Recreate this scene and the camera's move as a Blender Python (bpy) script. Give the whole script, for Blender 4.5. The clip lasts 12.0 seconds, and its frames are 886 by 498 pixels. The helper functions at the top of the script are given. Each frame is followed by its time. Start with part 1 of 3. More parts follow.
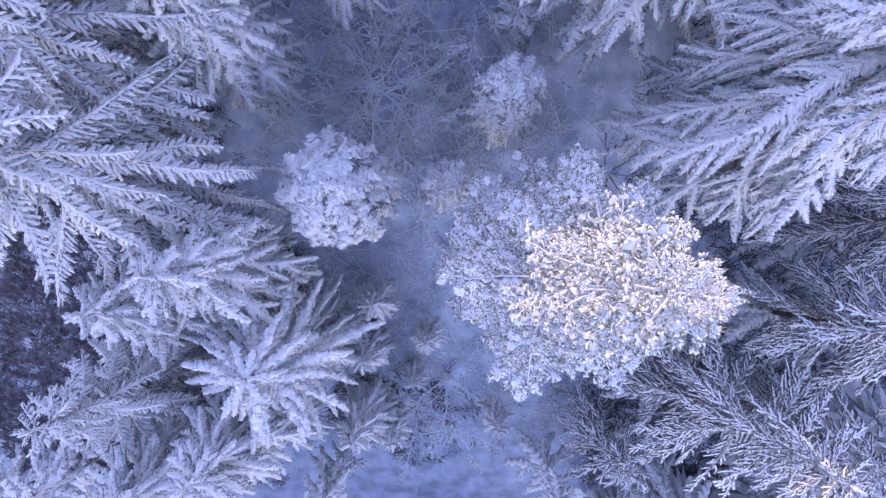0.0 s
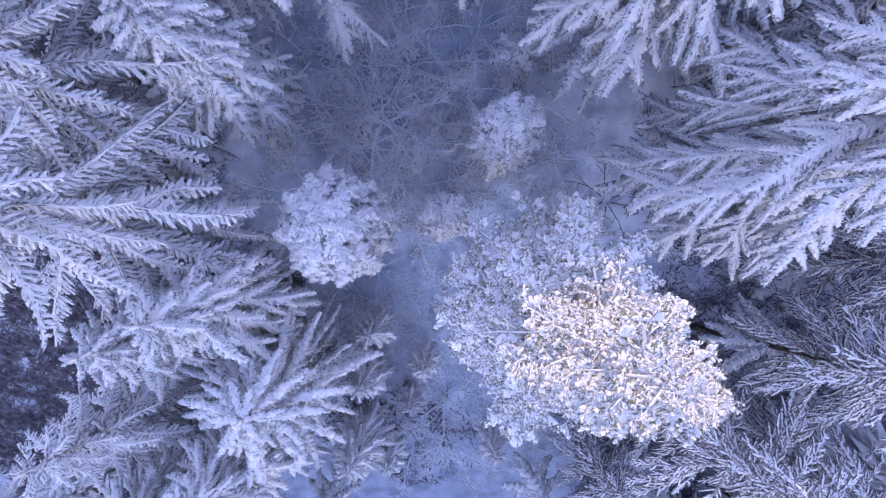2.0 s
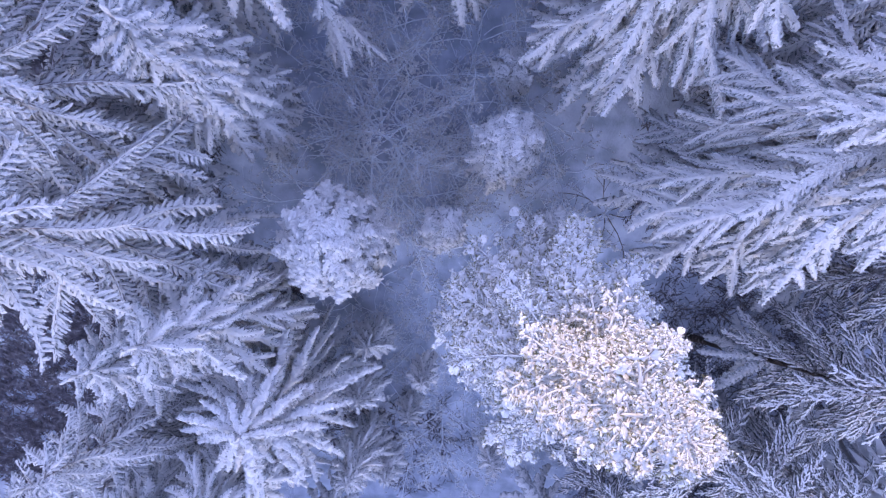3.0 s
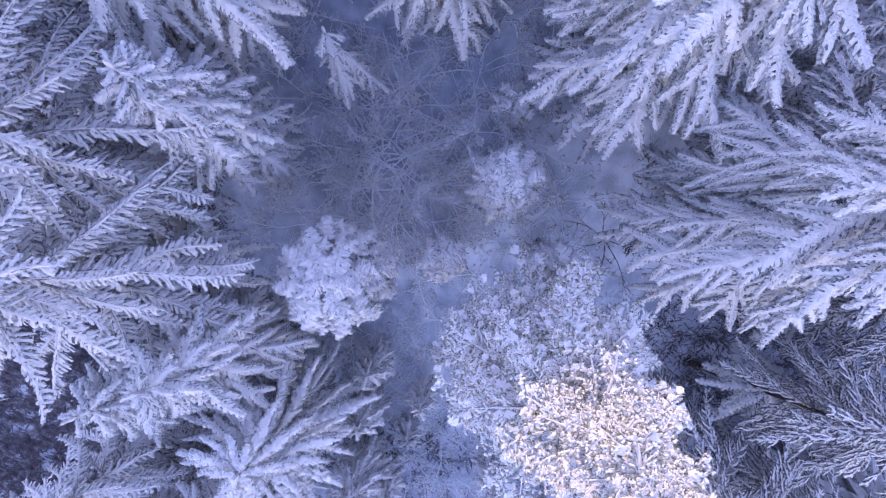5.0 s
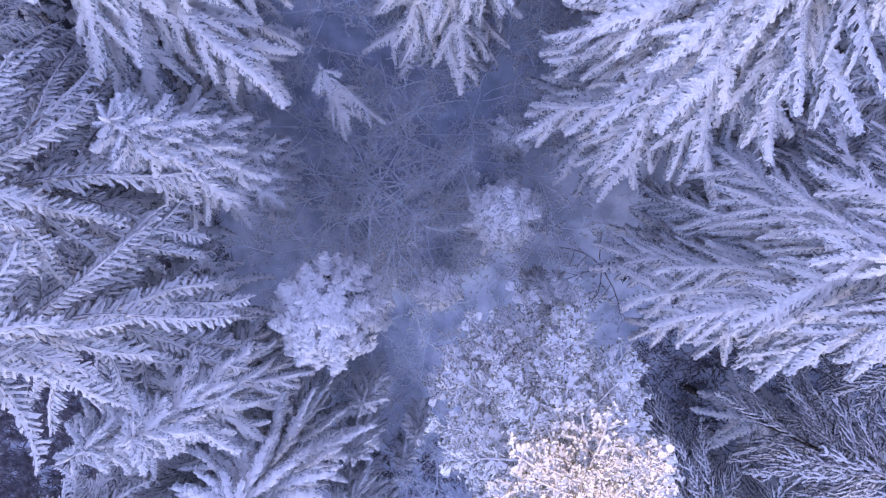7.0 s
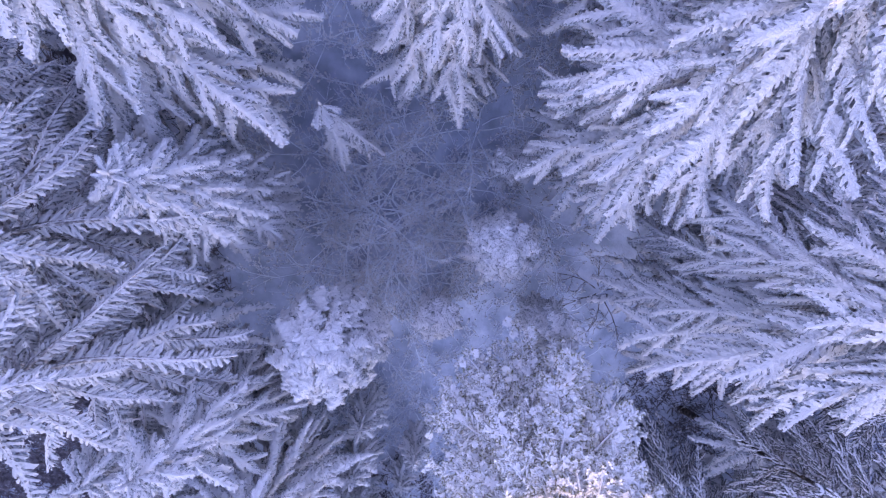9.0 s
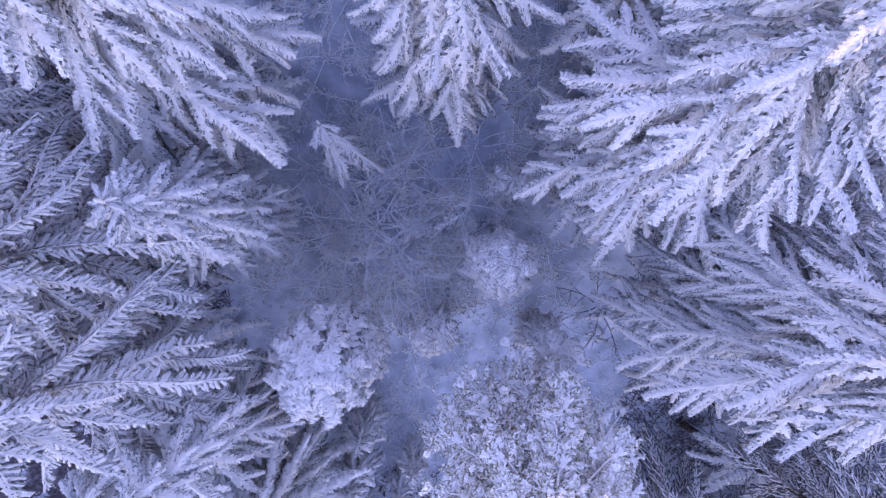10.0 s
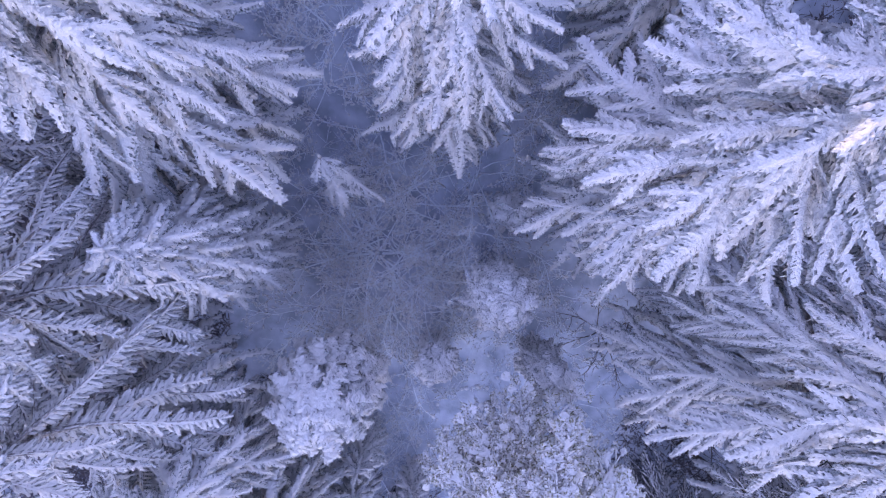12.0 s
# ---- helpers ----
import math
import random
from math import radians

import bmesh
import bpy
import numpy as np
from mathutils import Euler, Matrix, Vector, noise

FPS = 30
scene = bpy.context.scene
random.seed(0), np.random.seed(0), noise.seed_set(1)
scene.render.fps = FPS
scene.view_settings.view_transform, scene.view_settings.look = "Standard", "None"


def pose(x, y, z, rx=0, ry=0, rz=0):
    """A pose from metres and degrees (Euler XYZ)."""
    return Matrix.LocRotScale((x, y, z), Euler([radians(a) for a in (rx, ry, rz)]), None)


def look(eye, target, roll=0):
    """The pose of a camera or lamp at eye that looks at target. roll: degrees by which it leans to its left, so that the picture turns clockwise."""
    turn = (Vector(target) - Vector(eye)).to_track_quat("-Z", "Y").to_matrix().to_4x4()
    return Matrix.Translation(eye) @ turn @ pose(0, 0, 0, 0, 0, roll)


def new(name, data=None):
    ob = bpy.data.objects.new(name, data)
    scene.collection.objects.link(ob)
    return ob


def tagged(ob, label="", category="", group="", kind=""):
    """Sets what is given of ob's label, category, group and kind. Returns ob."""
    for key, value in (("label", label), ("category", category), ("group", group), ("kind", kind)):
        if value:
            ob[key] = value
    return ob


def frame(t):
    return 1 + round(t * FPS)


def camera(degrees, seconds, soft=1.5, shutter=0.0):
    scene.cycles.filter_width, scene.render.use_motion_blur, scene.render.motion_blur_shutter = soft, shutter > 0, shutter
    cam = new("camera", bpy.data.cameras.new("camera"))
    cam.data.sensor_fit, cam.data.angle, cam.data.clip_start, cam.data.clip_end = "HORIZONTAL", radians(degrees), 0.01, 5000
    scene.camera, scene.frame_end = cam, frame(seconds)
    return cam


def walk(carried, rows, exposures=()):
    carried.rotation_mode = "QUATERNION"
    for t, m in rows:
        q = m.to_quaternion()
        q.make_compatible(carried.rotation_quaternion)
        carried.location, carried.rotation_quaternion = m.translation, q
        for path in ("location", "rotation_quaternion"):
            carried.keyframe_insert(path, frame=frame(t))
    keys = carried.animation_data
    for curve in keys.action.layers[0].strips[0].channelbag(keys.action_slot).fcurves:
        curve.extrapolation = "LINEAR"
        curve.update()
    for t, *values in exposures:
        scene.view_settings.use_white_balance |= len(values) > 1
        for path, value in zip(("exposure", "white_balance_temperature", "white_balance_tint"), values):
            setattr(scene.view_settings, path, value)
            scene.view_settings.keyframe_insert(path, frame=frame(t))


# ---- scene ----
cam = camera(76.0, 12.0, 1.2)
METRES, EYE, TILT, LEAN, TURN = 7.4, 31.2, -90.0, 0.0, 0.0
ROWS = [
    (0.0, 0.0, 0.0, 0.0, -0.0, -0.0, -0.0),
    (0.5, 0.0015, 0.0006, 0.0487, -0.07, 0.01, -0.13),
    (1.0, 0.0037, -0.0002, 0.0972, -0.08, 0.02, -0.24),
    (1.5, 0.0052, -0.0018, 0.1412, -0.07, 0.03, -0.38),
    (2.0, 0.0054, -0.0029, 0.1762, -0.06, 0.01, -0.5),
    (2.5, 0.0095, -0.0042, 0.2121, -0.04, -0.04, -0.61),
    (3.0, 0.0122, -0.0049, 0.2555, -0.03, -0.08, -0.73),
    (5.0, 0.006, -0.0117, 0.4223, -0.07, -0.05, -1.18),
    (5.5, 0.0109, -0.0135, 0.4604, -0.07, -0.07, -1.28),
    (6.0, 0.0175, -0.0163, 0.5035, -0.05, -0.08, -1.37),
    (6.5, 0.0229, -0.0181, 0.5492, -0.03, -0.1, -1.47),
    (7.0, 0.025, -0.0198, 0.5911, -0.02, -0.1, -1.56),
    (9.0, 0.0293, -0.023, 0.7563, -0.02, -0.16, -1.92),
    (9.5, 0.0318, -0.0217, 0.8014, -0.01, -0.17, -2.0),
    (10.0, 0.0341, -0.0198, 0.8461, -0.02, -0.18, -2.12),
    (10.5, 0.0364, -0.0172, 0.8872, -0.01, -0.16, -2.21),
    (11.0, 0.0361, -0.0137, 0.9266, 0.03, -0.14, -2.28),
    (11.5, 0.0319, -0.01, 0.9631, 0.05, -0.14, -2.37),
    (12.0, 0.028, -0.0081, 0.9965, 0.05, -0.12, -2.47),
]
EXPOSURES = [(0.0, 1.84, 6660, 47), (3.0, 1.86, 6650, 48), (7.0, 1.87, 6640, 54), (9.5, 1.86, 6690, 55), (12.0, 1.83, 6820, 52)]
walk(cam, [(t, pose(0, 0, EYE, TILT, LEAN, TURN) @ pose(METRES * x, METRES * y, METRES * z, 90 + pitch, roll, yaw)) for t, x, y, z, yaw, pitch, roll in ROWS], EXPOSURES)

# ---- light: a clear winter sky, and a sun that the ridge uphill keeps from all but the tallest tops ----
SUN_ELEV, SUN_AZ = radians(31.5), radians(100.0)
SUN_DIR = Vector((math.cos(SUN_AZ) * math.cos(SUN_ELEV), math.sin(SUN_AZ) * math.cos(SUN_ELEV), math.sin(SUN_ELEV)))
world = bpy.data.worlds.new("winter_sky")
scene.world = world
world.use_nodes = True
wn = world.node_tree.nodes
sky = wn.new("ShaderNodeTexSky")
sky.sky_type, sky.sun_disc = "NISHITA", False
sky.sun_elevation, sky.sun_rotation = SUN_ELEV, math.pi / 2 - SUN_AZ
sky.air_density, sky.dust_density, sky.ozone_density = 1.3, 0.3, 1.4
world.node_tree.links.new(sky.outputs[0], wn["Background"].inputs[0])
wn["Background"].inputs[1].default_value = 0.15
sun = new("sun", bpy.data.lights.new("sun", "SUN"))
sun.data.energy, sun.data.angle, sun.data.color = 1.0, radians(0.5), (1.0, 0.83, 0.46)
sun.matrix_world = look(SUN_DIR * 200, (0, 0, 0))


# ---- materials ----
def material(name, stops, scale, rough, bump=0.0, bump_scale=40.0, detail=5.0, vary=0.0, relief=0.03):
    """stops: (place, colour) of a ramp over a noise in metres; vary: brightness spread from piece to piece."""
    m = bpy.data.materials.new(name)
    m.use_nodes = True
    n, l = m.node_tree.nodes, m.node_tree.links
    b = n["Principled BSDF"]
    co = n.new("ShaderNodeNewGeometry")
    tex = n.new("ShaderNodeTexNoise")
    tex.inputs["Scale"].default_value, tex.inputs["Detail"].default_value = scale, detail
    l.new(co.outputs["Position"], tex.inputs["Vector"])
    ramp = n.new("ShaderNodeValToRGB")
    while len(ramp.color_ramp.elements) < len(stops):
        ramp.color_ramp.elements.new(0.5)
    for e, (p, c) in zip(ramp.color_ramp.elements, stops):
        e.position, e.color = p, (*c, 1)
    l.new(tex.outputs["Fac"], ramp.inputs[0])
    colour = ramp.outputs[0]
    if vary:
        info = n.new("ShaderNodeObjectInfo")
        mp = n.new("ShaderNodeMapRange")
        mp.inputs["To Min"].default_value, mp.inputs["To Max"].default_value = 1 - vary, 1.0
        l.new(info.outputs["Random"], mp.inputs["Value"])
        mix = n.new("ShaderNodeVectorMath")
        mix.operation = "SCALE"
        l.new(colour, mix.inputs[0])
        l.new(mp.outputs[0], mix.inputs["Scale"])
        colour = mix.outputs[0]
    l.new(colour, b.inputs["Base Color"])
    b.inputs["Roughness"].default_value = rough
    b.inputs["Specular IOR Level"].default_value = 0.3
    if bump:
        t2 = n.new("ShaderNodeTexNoise")
        t2.inputs["Scale"].default_value, t2.inputs["Detail"].default_value = bump_scale, 4
        l.new(co.outputs["Position"], t2.inputs["Vector"])
        bp = n.new("ShaderNodeBump")
        bp.inputs["Strength"].default_value, bp.inputs["Distance"].default_value = bump, relief
        l.new(t2.outputs["Fac"], bp.inputs["Height"])
        l.new(bp.outputs[0], b.inputs["Normal"])
    return m


SNOW = material("fresh_snow", [(0.3, (0.69, 0.715, 0.75)), (0.7, (0.8, 0.815, 0.84))], 3.0, 0.65, 1.0, 24.0, vary=0.06, relief=0.05)
RIME = material("rime_crystals", [(0.3, (0.66, 0.69, 0.735)), (0.7, (0.79, 0.815, 0.85))], 9.0, 0.75, 0.5, 40.0, vary=0.06, relief=0.02)
BOUGH_SNOW = material("snow_pierced_by_needles", [(0.345, (0.14, 0.16, 0.17)), (0.375, (0.6, 0.63, 0.67)), (0.4, (0.78, 0.8, 0.835)), (0.7, (0.85, 0.865, 0.89))], 12.0, 0.65, 0.9, 26.0, detail=2.0, vary=0.08)
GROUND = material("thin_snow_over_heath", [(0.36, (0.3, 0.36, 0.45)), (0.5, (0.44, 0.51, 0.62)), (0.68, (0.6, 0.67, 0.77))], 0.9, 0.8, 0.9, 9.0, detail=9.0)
NEEDLE = material("frosted_spruce_needles", [(0.34, (0.13, 0.16, 0.17)), (0.48, (0.42, 0.47, 0.51)), (0.64, (0.7, 0.74, 0.79))], 16.0, 0.7, vary=0.25)
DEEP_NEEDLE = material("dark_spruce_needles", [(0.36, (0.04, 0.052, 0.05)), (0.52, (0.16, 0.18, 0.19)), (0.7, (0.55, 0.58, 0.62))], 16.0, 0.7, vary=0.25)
PINE_NEEDLE = material("frosted_pine_needles", [(0.32, (0.12, 0.13, 0.055)), (0.48, (0.3, 0.31, 0.2)), (0.6, (0.64, 0.65, 0.62))], 9.0, 0.7, vary=0.3)
BARK = material("frosted_bark", [(0.35, (0.15, 0.14, 0.145)), (0.52, (0.36, 0.36, 0.38)), (0.66, (0.7, 0.71, 0.74))], 8.0, 0.85, 0.8, 30.0)
SHADED_HEATH = material("heath_stalks_with_floor_shade", [(0.32, (0.07, 0.062, 0.078)), (0.55, (0.14, 0.13, 0.15)), (0.74, (0.36, 0.36, 0.4))], 3.0, 0.9, vary=0.0)
DARK_BARK = material("dark_spruce_bark", [(0.35, (0.03, 0.022, 0.018)), (0.55, (0.075, 0.055, 0.045)), (0.8, (0.3, 0.3, 0.31))], 6.0, 0.9, 0.9, 25.0)
THICKET = material("bare_shrub_bark", [(0.3, (0.07, 0.06, 0.06)), (0.55, (0.2, 0.18, 0.18)), (0.72, (0.55, 0.55, 0.57))], 5.0, 0.85, 0.4, 40.0)
TWIG = material("rimed_twig_bark", [(0.3, (0.74, 0.83, 0.94)), (0.5, (0.82, 0.9, 0.98))], 6.0, 0.8, 0.4, 40.0, vary=0.06)

rng = random.Random(7)


# ---- mesh tools ----
class Soup:
    """Vertices and faces of one mesh, with a material slot for each face."""

    def __init__(self):
        self.v, self.f, self.m = [], [], []

    def tube(self, pts, widths, heights, sides=5, slot=0, under=1.0, tip=True):
        """A round-ended tube along pts; under: how far it bulges below its line."""
        base = len(self.v)
        k = len(pts)
        for i, p in enumerate(pts):
            d = pts[min(i + 1, k - 1)] - pts[max(i - 1, 0)]
            side = Vector((-d.y, d.x, 0))
            side = side.normalized() if side.length > 1e-6 else Vector((1, 0, 0))
            up = d.cross(side)
            up = up.normalized() if up.length > 1e-6 else Vector((0, 0, 1))
            if up.z < 0:
                up = -up
            for j in range(sides):
                a = 2 * math.pi * (j + 0.25) / sides
                c, s = math.cos(a) * widths[i], math.sin(a) * heights[i]
                self.v.append(p + side * c + up * (s if s > 0 else s * under))
        for i in range(k - 1):
            for j in range(sides):
                a, b = base + i * sides + j, base + i * sides + (j + 1) % sides
                self.f.append((a, b, b + sides, a + sides))
                self.m.append(slot)
        if tip:
            d = (pts[-1] - pts[-2]).normalized()
            self.v.append(pts[-1] + d * widths[-1] * 0.7)
            t = len(self.v) - 1
            for j in range(sides):
                self.f.append((base + (k - 1) * sides + j, base + (k - 1) * sides + (j + 1) % sides, t))
                self.m.append(slot)

    def spindle(self, root, end, width, height, slot=0, sides=5, belly=0.6):
        """A small pad of snow, pointed at its root and blunt at its end."""
        d = end - root
        side = Vector((-d.y, d.x, 0))
        side = side.normalized() if side.length > 1e-6 else Vector((1, 0, 0))
        up = d.cross(side).normalized()
        if up.z < 0:
            up = -up
        n = len(self.v)
        self.v += [root, end]
        for j in range(sides):
            a = 2 * math.pi * (j + 0.25) / sides
            h = math.sin(a) * height
            self.v.append(root + d * belly + side * (math.cos(a) * width) + up * (h if h > 0 else h * 0.4))
        for j in range(sides):
            a, b = n + 2 + j, n + 2 + (j + 1) % sides
            self.f += [(n, b, a), (n + 1, a, b)]
            self.m += [slot, slot]

    def blade(self, root, end, width, slot=0):
        d = end - root
        side = d.cross(Vector((0, 0, 1)))
        side = side.normalized() * width if side.length > 1e-6 else Vector((width, 0, 0))
        n = len(self.v)
        self.v += [root - side, root + side, end]
        self.f.append((n, n + 1, n + 2))
        self.m.append(slot)

    def lump(self, c, r, rz, r_, slot=0):
        """A small uneven snow cushion."""
        n = len(self.v)
        turn = r_.random() * 6
        rings = ((1.0, -0.15), (0.75, 0.6))
        for q, (rad, h) in enumerate(rings):
            for j in range(6):
                a = turn + j * math.pi / 3 + q * 0.5
                k = rad * r * r_.uniform(0.8, 1.2)
                self.v.append(c + Vector((math.cos(a) * k, math.sin(a) * k, h * rz)))
        self.v.append(c + Vector((0, 0, rz)))
        for q in range(1):
            for j in range(6):
                a, b = n + q * 6 + j, n + q * 6 + (j + 1) % 6
                self.f.append((a, b, b + 6, a + 6))
                self.m.append(slot)
        for j in range(6):
            self.f.append((n + 6 + j, n + 6 + (j + 1) % 6, n + 12))
            self.m.append(slot)

    def crust(self, c, r, r_, slot=0):
        """A thin torn patch of snow, a little domed."""
        n = len(self.v)
        turn, k = r_.random() * 6, 8
        self.v.append(c + Vector((0, 0, r * 0.28)))
        for j in range(k):
            a, q = turn + j * 2 * math.pi / k, r * r_.uniform(0.45, 1.5)
            self.v.append(c + Vector((math.cos(a) * q, math.sin(a) * q, r_.uniform(-0.25, 0.1) * r)))
        for j in range(k):
            self.f.append((n, n + 1 + j, n + 1 + (j + 1) % k))
            self.m.append(slot)

    def frond(self, path, length, half, pitch, relief, r_, sag=0.35, bare=0.12, notch=0.5):
        """A combed bough seen from above: a ridge of snow with blunt fingers of snow on both sides, pitch apart, and needles showing between them."""
        n = max(6, int(3.3 * length / pitch))
        base = len(self.v)
        under = []
        full, w, out, left = [0.0, 0.0], [0.0, 0.0], [False, True], [0, 0]
        for i in range(n + 1):
            s = min(1.0, max(0.0, (i + r_.uniform(-0.35, 0.35)) / n))
            p = path(s)
            d = path(min(1.0, s + 0.03)) - path(max(0.0, s - 0.03))
            d.z = 0
            d.normalize()
            edges = []
            for k, sd in enumerate((-1, 1)):
                side = Vector((-d.y, d.x, 0)) * sd
                if left[k] <= 0:
                    out[k] = not out[k]
                    left[k] = r_.choice((1, 2, 2, 3)) if out[k] else r_.choice((1, 1, 2))
                    full[k] = half(s) * r_.uniform(0.66, 1.22)
                    w[k] = full[k] * (0.55 if r_.random() < bare else 1.0) if out[k] else full[k] * min(0.95, notch * r_.uniform(0.7, 1.4))
                    if out[k]:
                        under.append((p, p + side * (full[k] * 1.06) + d * (full[k] * 0.65) + Vector((0, 0, -full[k] * sag - 0.05))))
                left[k] -= 1
                fall = -w[k] * sag * r_.uniform(0.7, 1.3) - (0 if out[k] else 0.2 * full[k])
                sweep = 0.55 if left[k] else 0.35
                edges.append(p + side * (w[k] * r_.uniform(0.86, 0.98)) + d * (w[k] * sweep) + Vector((0, 0, fall + relief * r_.uniform(0.1, 0.6))))
            self.v += [edges[0], p + Vector((0, 0, relief * r_.uniform(0.6, 1.5))), edges[1]]
        for i in range(n):
            a = base + 3 * i
            self.f += [(a, a + 3, a + 4, a + 1), (a + 1, a + 4, a + 5, a + 2)]
            self.m += [2, 2]
        base = len(self.v)
        for p, q in under:
            self.v += [p - Vector((0, 0, 0.04)), q]
        for i in range(len(under) - 2):
            a = base + 2 * i
            self.f.append((a, a + 4, a + 5, a + 1))
            self.m.append(1)

    def slab(self, path, length, half, pitch, relief, r_, sag=0.35, holes=0.2):
        """A broad cushion of snow on a flat bough: swept-forward blunt fingers along both edges, small gaps between them, needles below."""
        n = max(6, int(2.4 * length / pitch))
        base, gaps = len(self.v), []
        out, left, full, w = [True, False], [1, 2], [1.0, 1.0], [1.0, 0.7]
        for i in range(n + 1):
            s = min(1.0, max(0.0, (i + r_.uniform(-0.3, 0.3)) / n))
            p = path(s)
            d = path(min(1.0, s + 0.03)) - path(max(0.0, s - 0.03))
            d.z = 0
            d.normalize()
            wide = half(s)
            row, gap = [[], []], []
            for k, sd in enumerate((-1, 1)):
                side = Vector((-d.y, d.x, 0)) * sd
                if left[k] <= 0:
                    out[k] = not out[k]
                    left[k] = r_.choice((1, 1, 2, 2, 3)) if out[k] else r_.choice((1, 1, 2))
                    full[k] = r_.uniform(0.75, 1.2)
                    w[k] = full[k] if out[k] else full[k] * r_.uniform(0.55, 0.85)
                left[k] -= 1
                for at, fold, rough in ((r_.uniform(0.3, 0.42), 0.1, 0.5), (r_.uniform(0.62, 0.78), 0.35, 0.6), (1.0, 0.6, 0.5)):
                    q = wide * (at if at < 0.5 else at * w[k])
                    h = relief * (0.9 - 0.7 * at + rough * r_.uniform(-1, 1) - (0 if out[k] else fold))
                    row[k].append(p + side * q + d * (q * (0.35 + 0.35 * at) + 0.012 * r_.uniform(-1, 1)) + Vector((0, 0, h - q * sag)))
                gap.append((r_.random() < (holes * 1.9 if not out[k] else holes * 0.35), r_.random() < holes * 0.75))
            self.v += row[0][::-1] + [p + Vector((0, 0, relief * r_.uniform(0.7, 1.6)))] + row[1]
            gaps.append(gap)
        for i in range(n):
            a = base + 7 * i
            for k in range(6):
                ring = (2, 1, 0, 0, 1, 2)[k]
                if ring and gaps[i][k > 2][2 - ring]:
                    continue
                self.f.append((a + k, a + k + 7, a + k + 8, a + k + 1))
                self.m.append(2)
        base, m = len(self.v), max(4, int(n / 3))
        for i in range(m + 1):
            p, wide = path(i / m), half(i / m) * r_.uniform(0.8, 1.15)
            d = path(min(1.0, i / m + 0.03)) - path(max(0.0, i / m - 0.03))
            side = Vector((-d.y, d.x, 0)).normalized() * wide
            drop = Vector((0, 0, -wide * sag - 0.08))
            self.v += [p - side + d.normalized() * (0.6 * wide) + drop, p - Vector((0, 0, 0.07)), p + side + d.normalized() * (0.6 * wide) + drop]
        for i in range(m):
            a = base + 3 * i
            self.f += [(a, a + 3, a + 4, a + 1), (a + 1, a + 4, a + 5, a + 2)]
            self.m += [1, 1]

    def mesh(self, name, mats, smooth=True):
        me = bpy.data.meshes.new(name)
        me.from_pydata([tuple(p) for p in self.v], [], self.f)
        for mt in mats:
            me.materials.append(mt)
        me.polygons.foreach_set("material_index", self.m)
        me.polygons.foreach_set("use_smooth", [smooth] * len(self.f))
        me.update()
        return me


def part(name, me, parent, m=None, label=""):
    ob = new(name, me)
    ob.parent = parent
    if m is not None:
        ob.matrix_basis = m
    if label:
        ob["label"] = label
    return ob


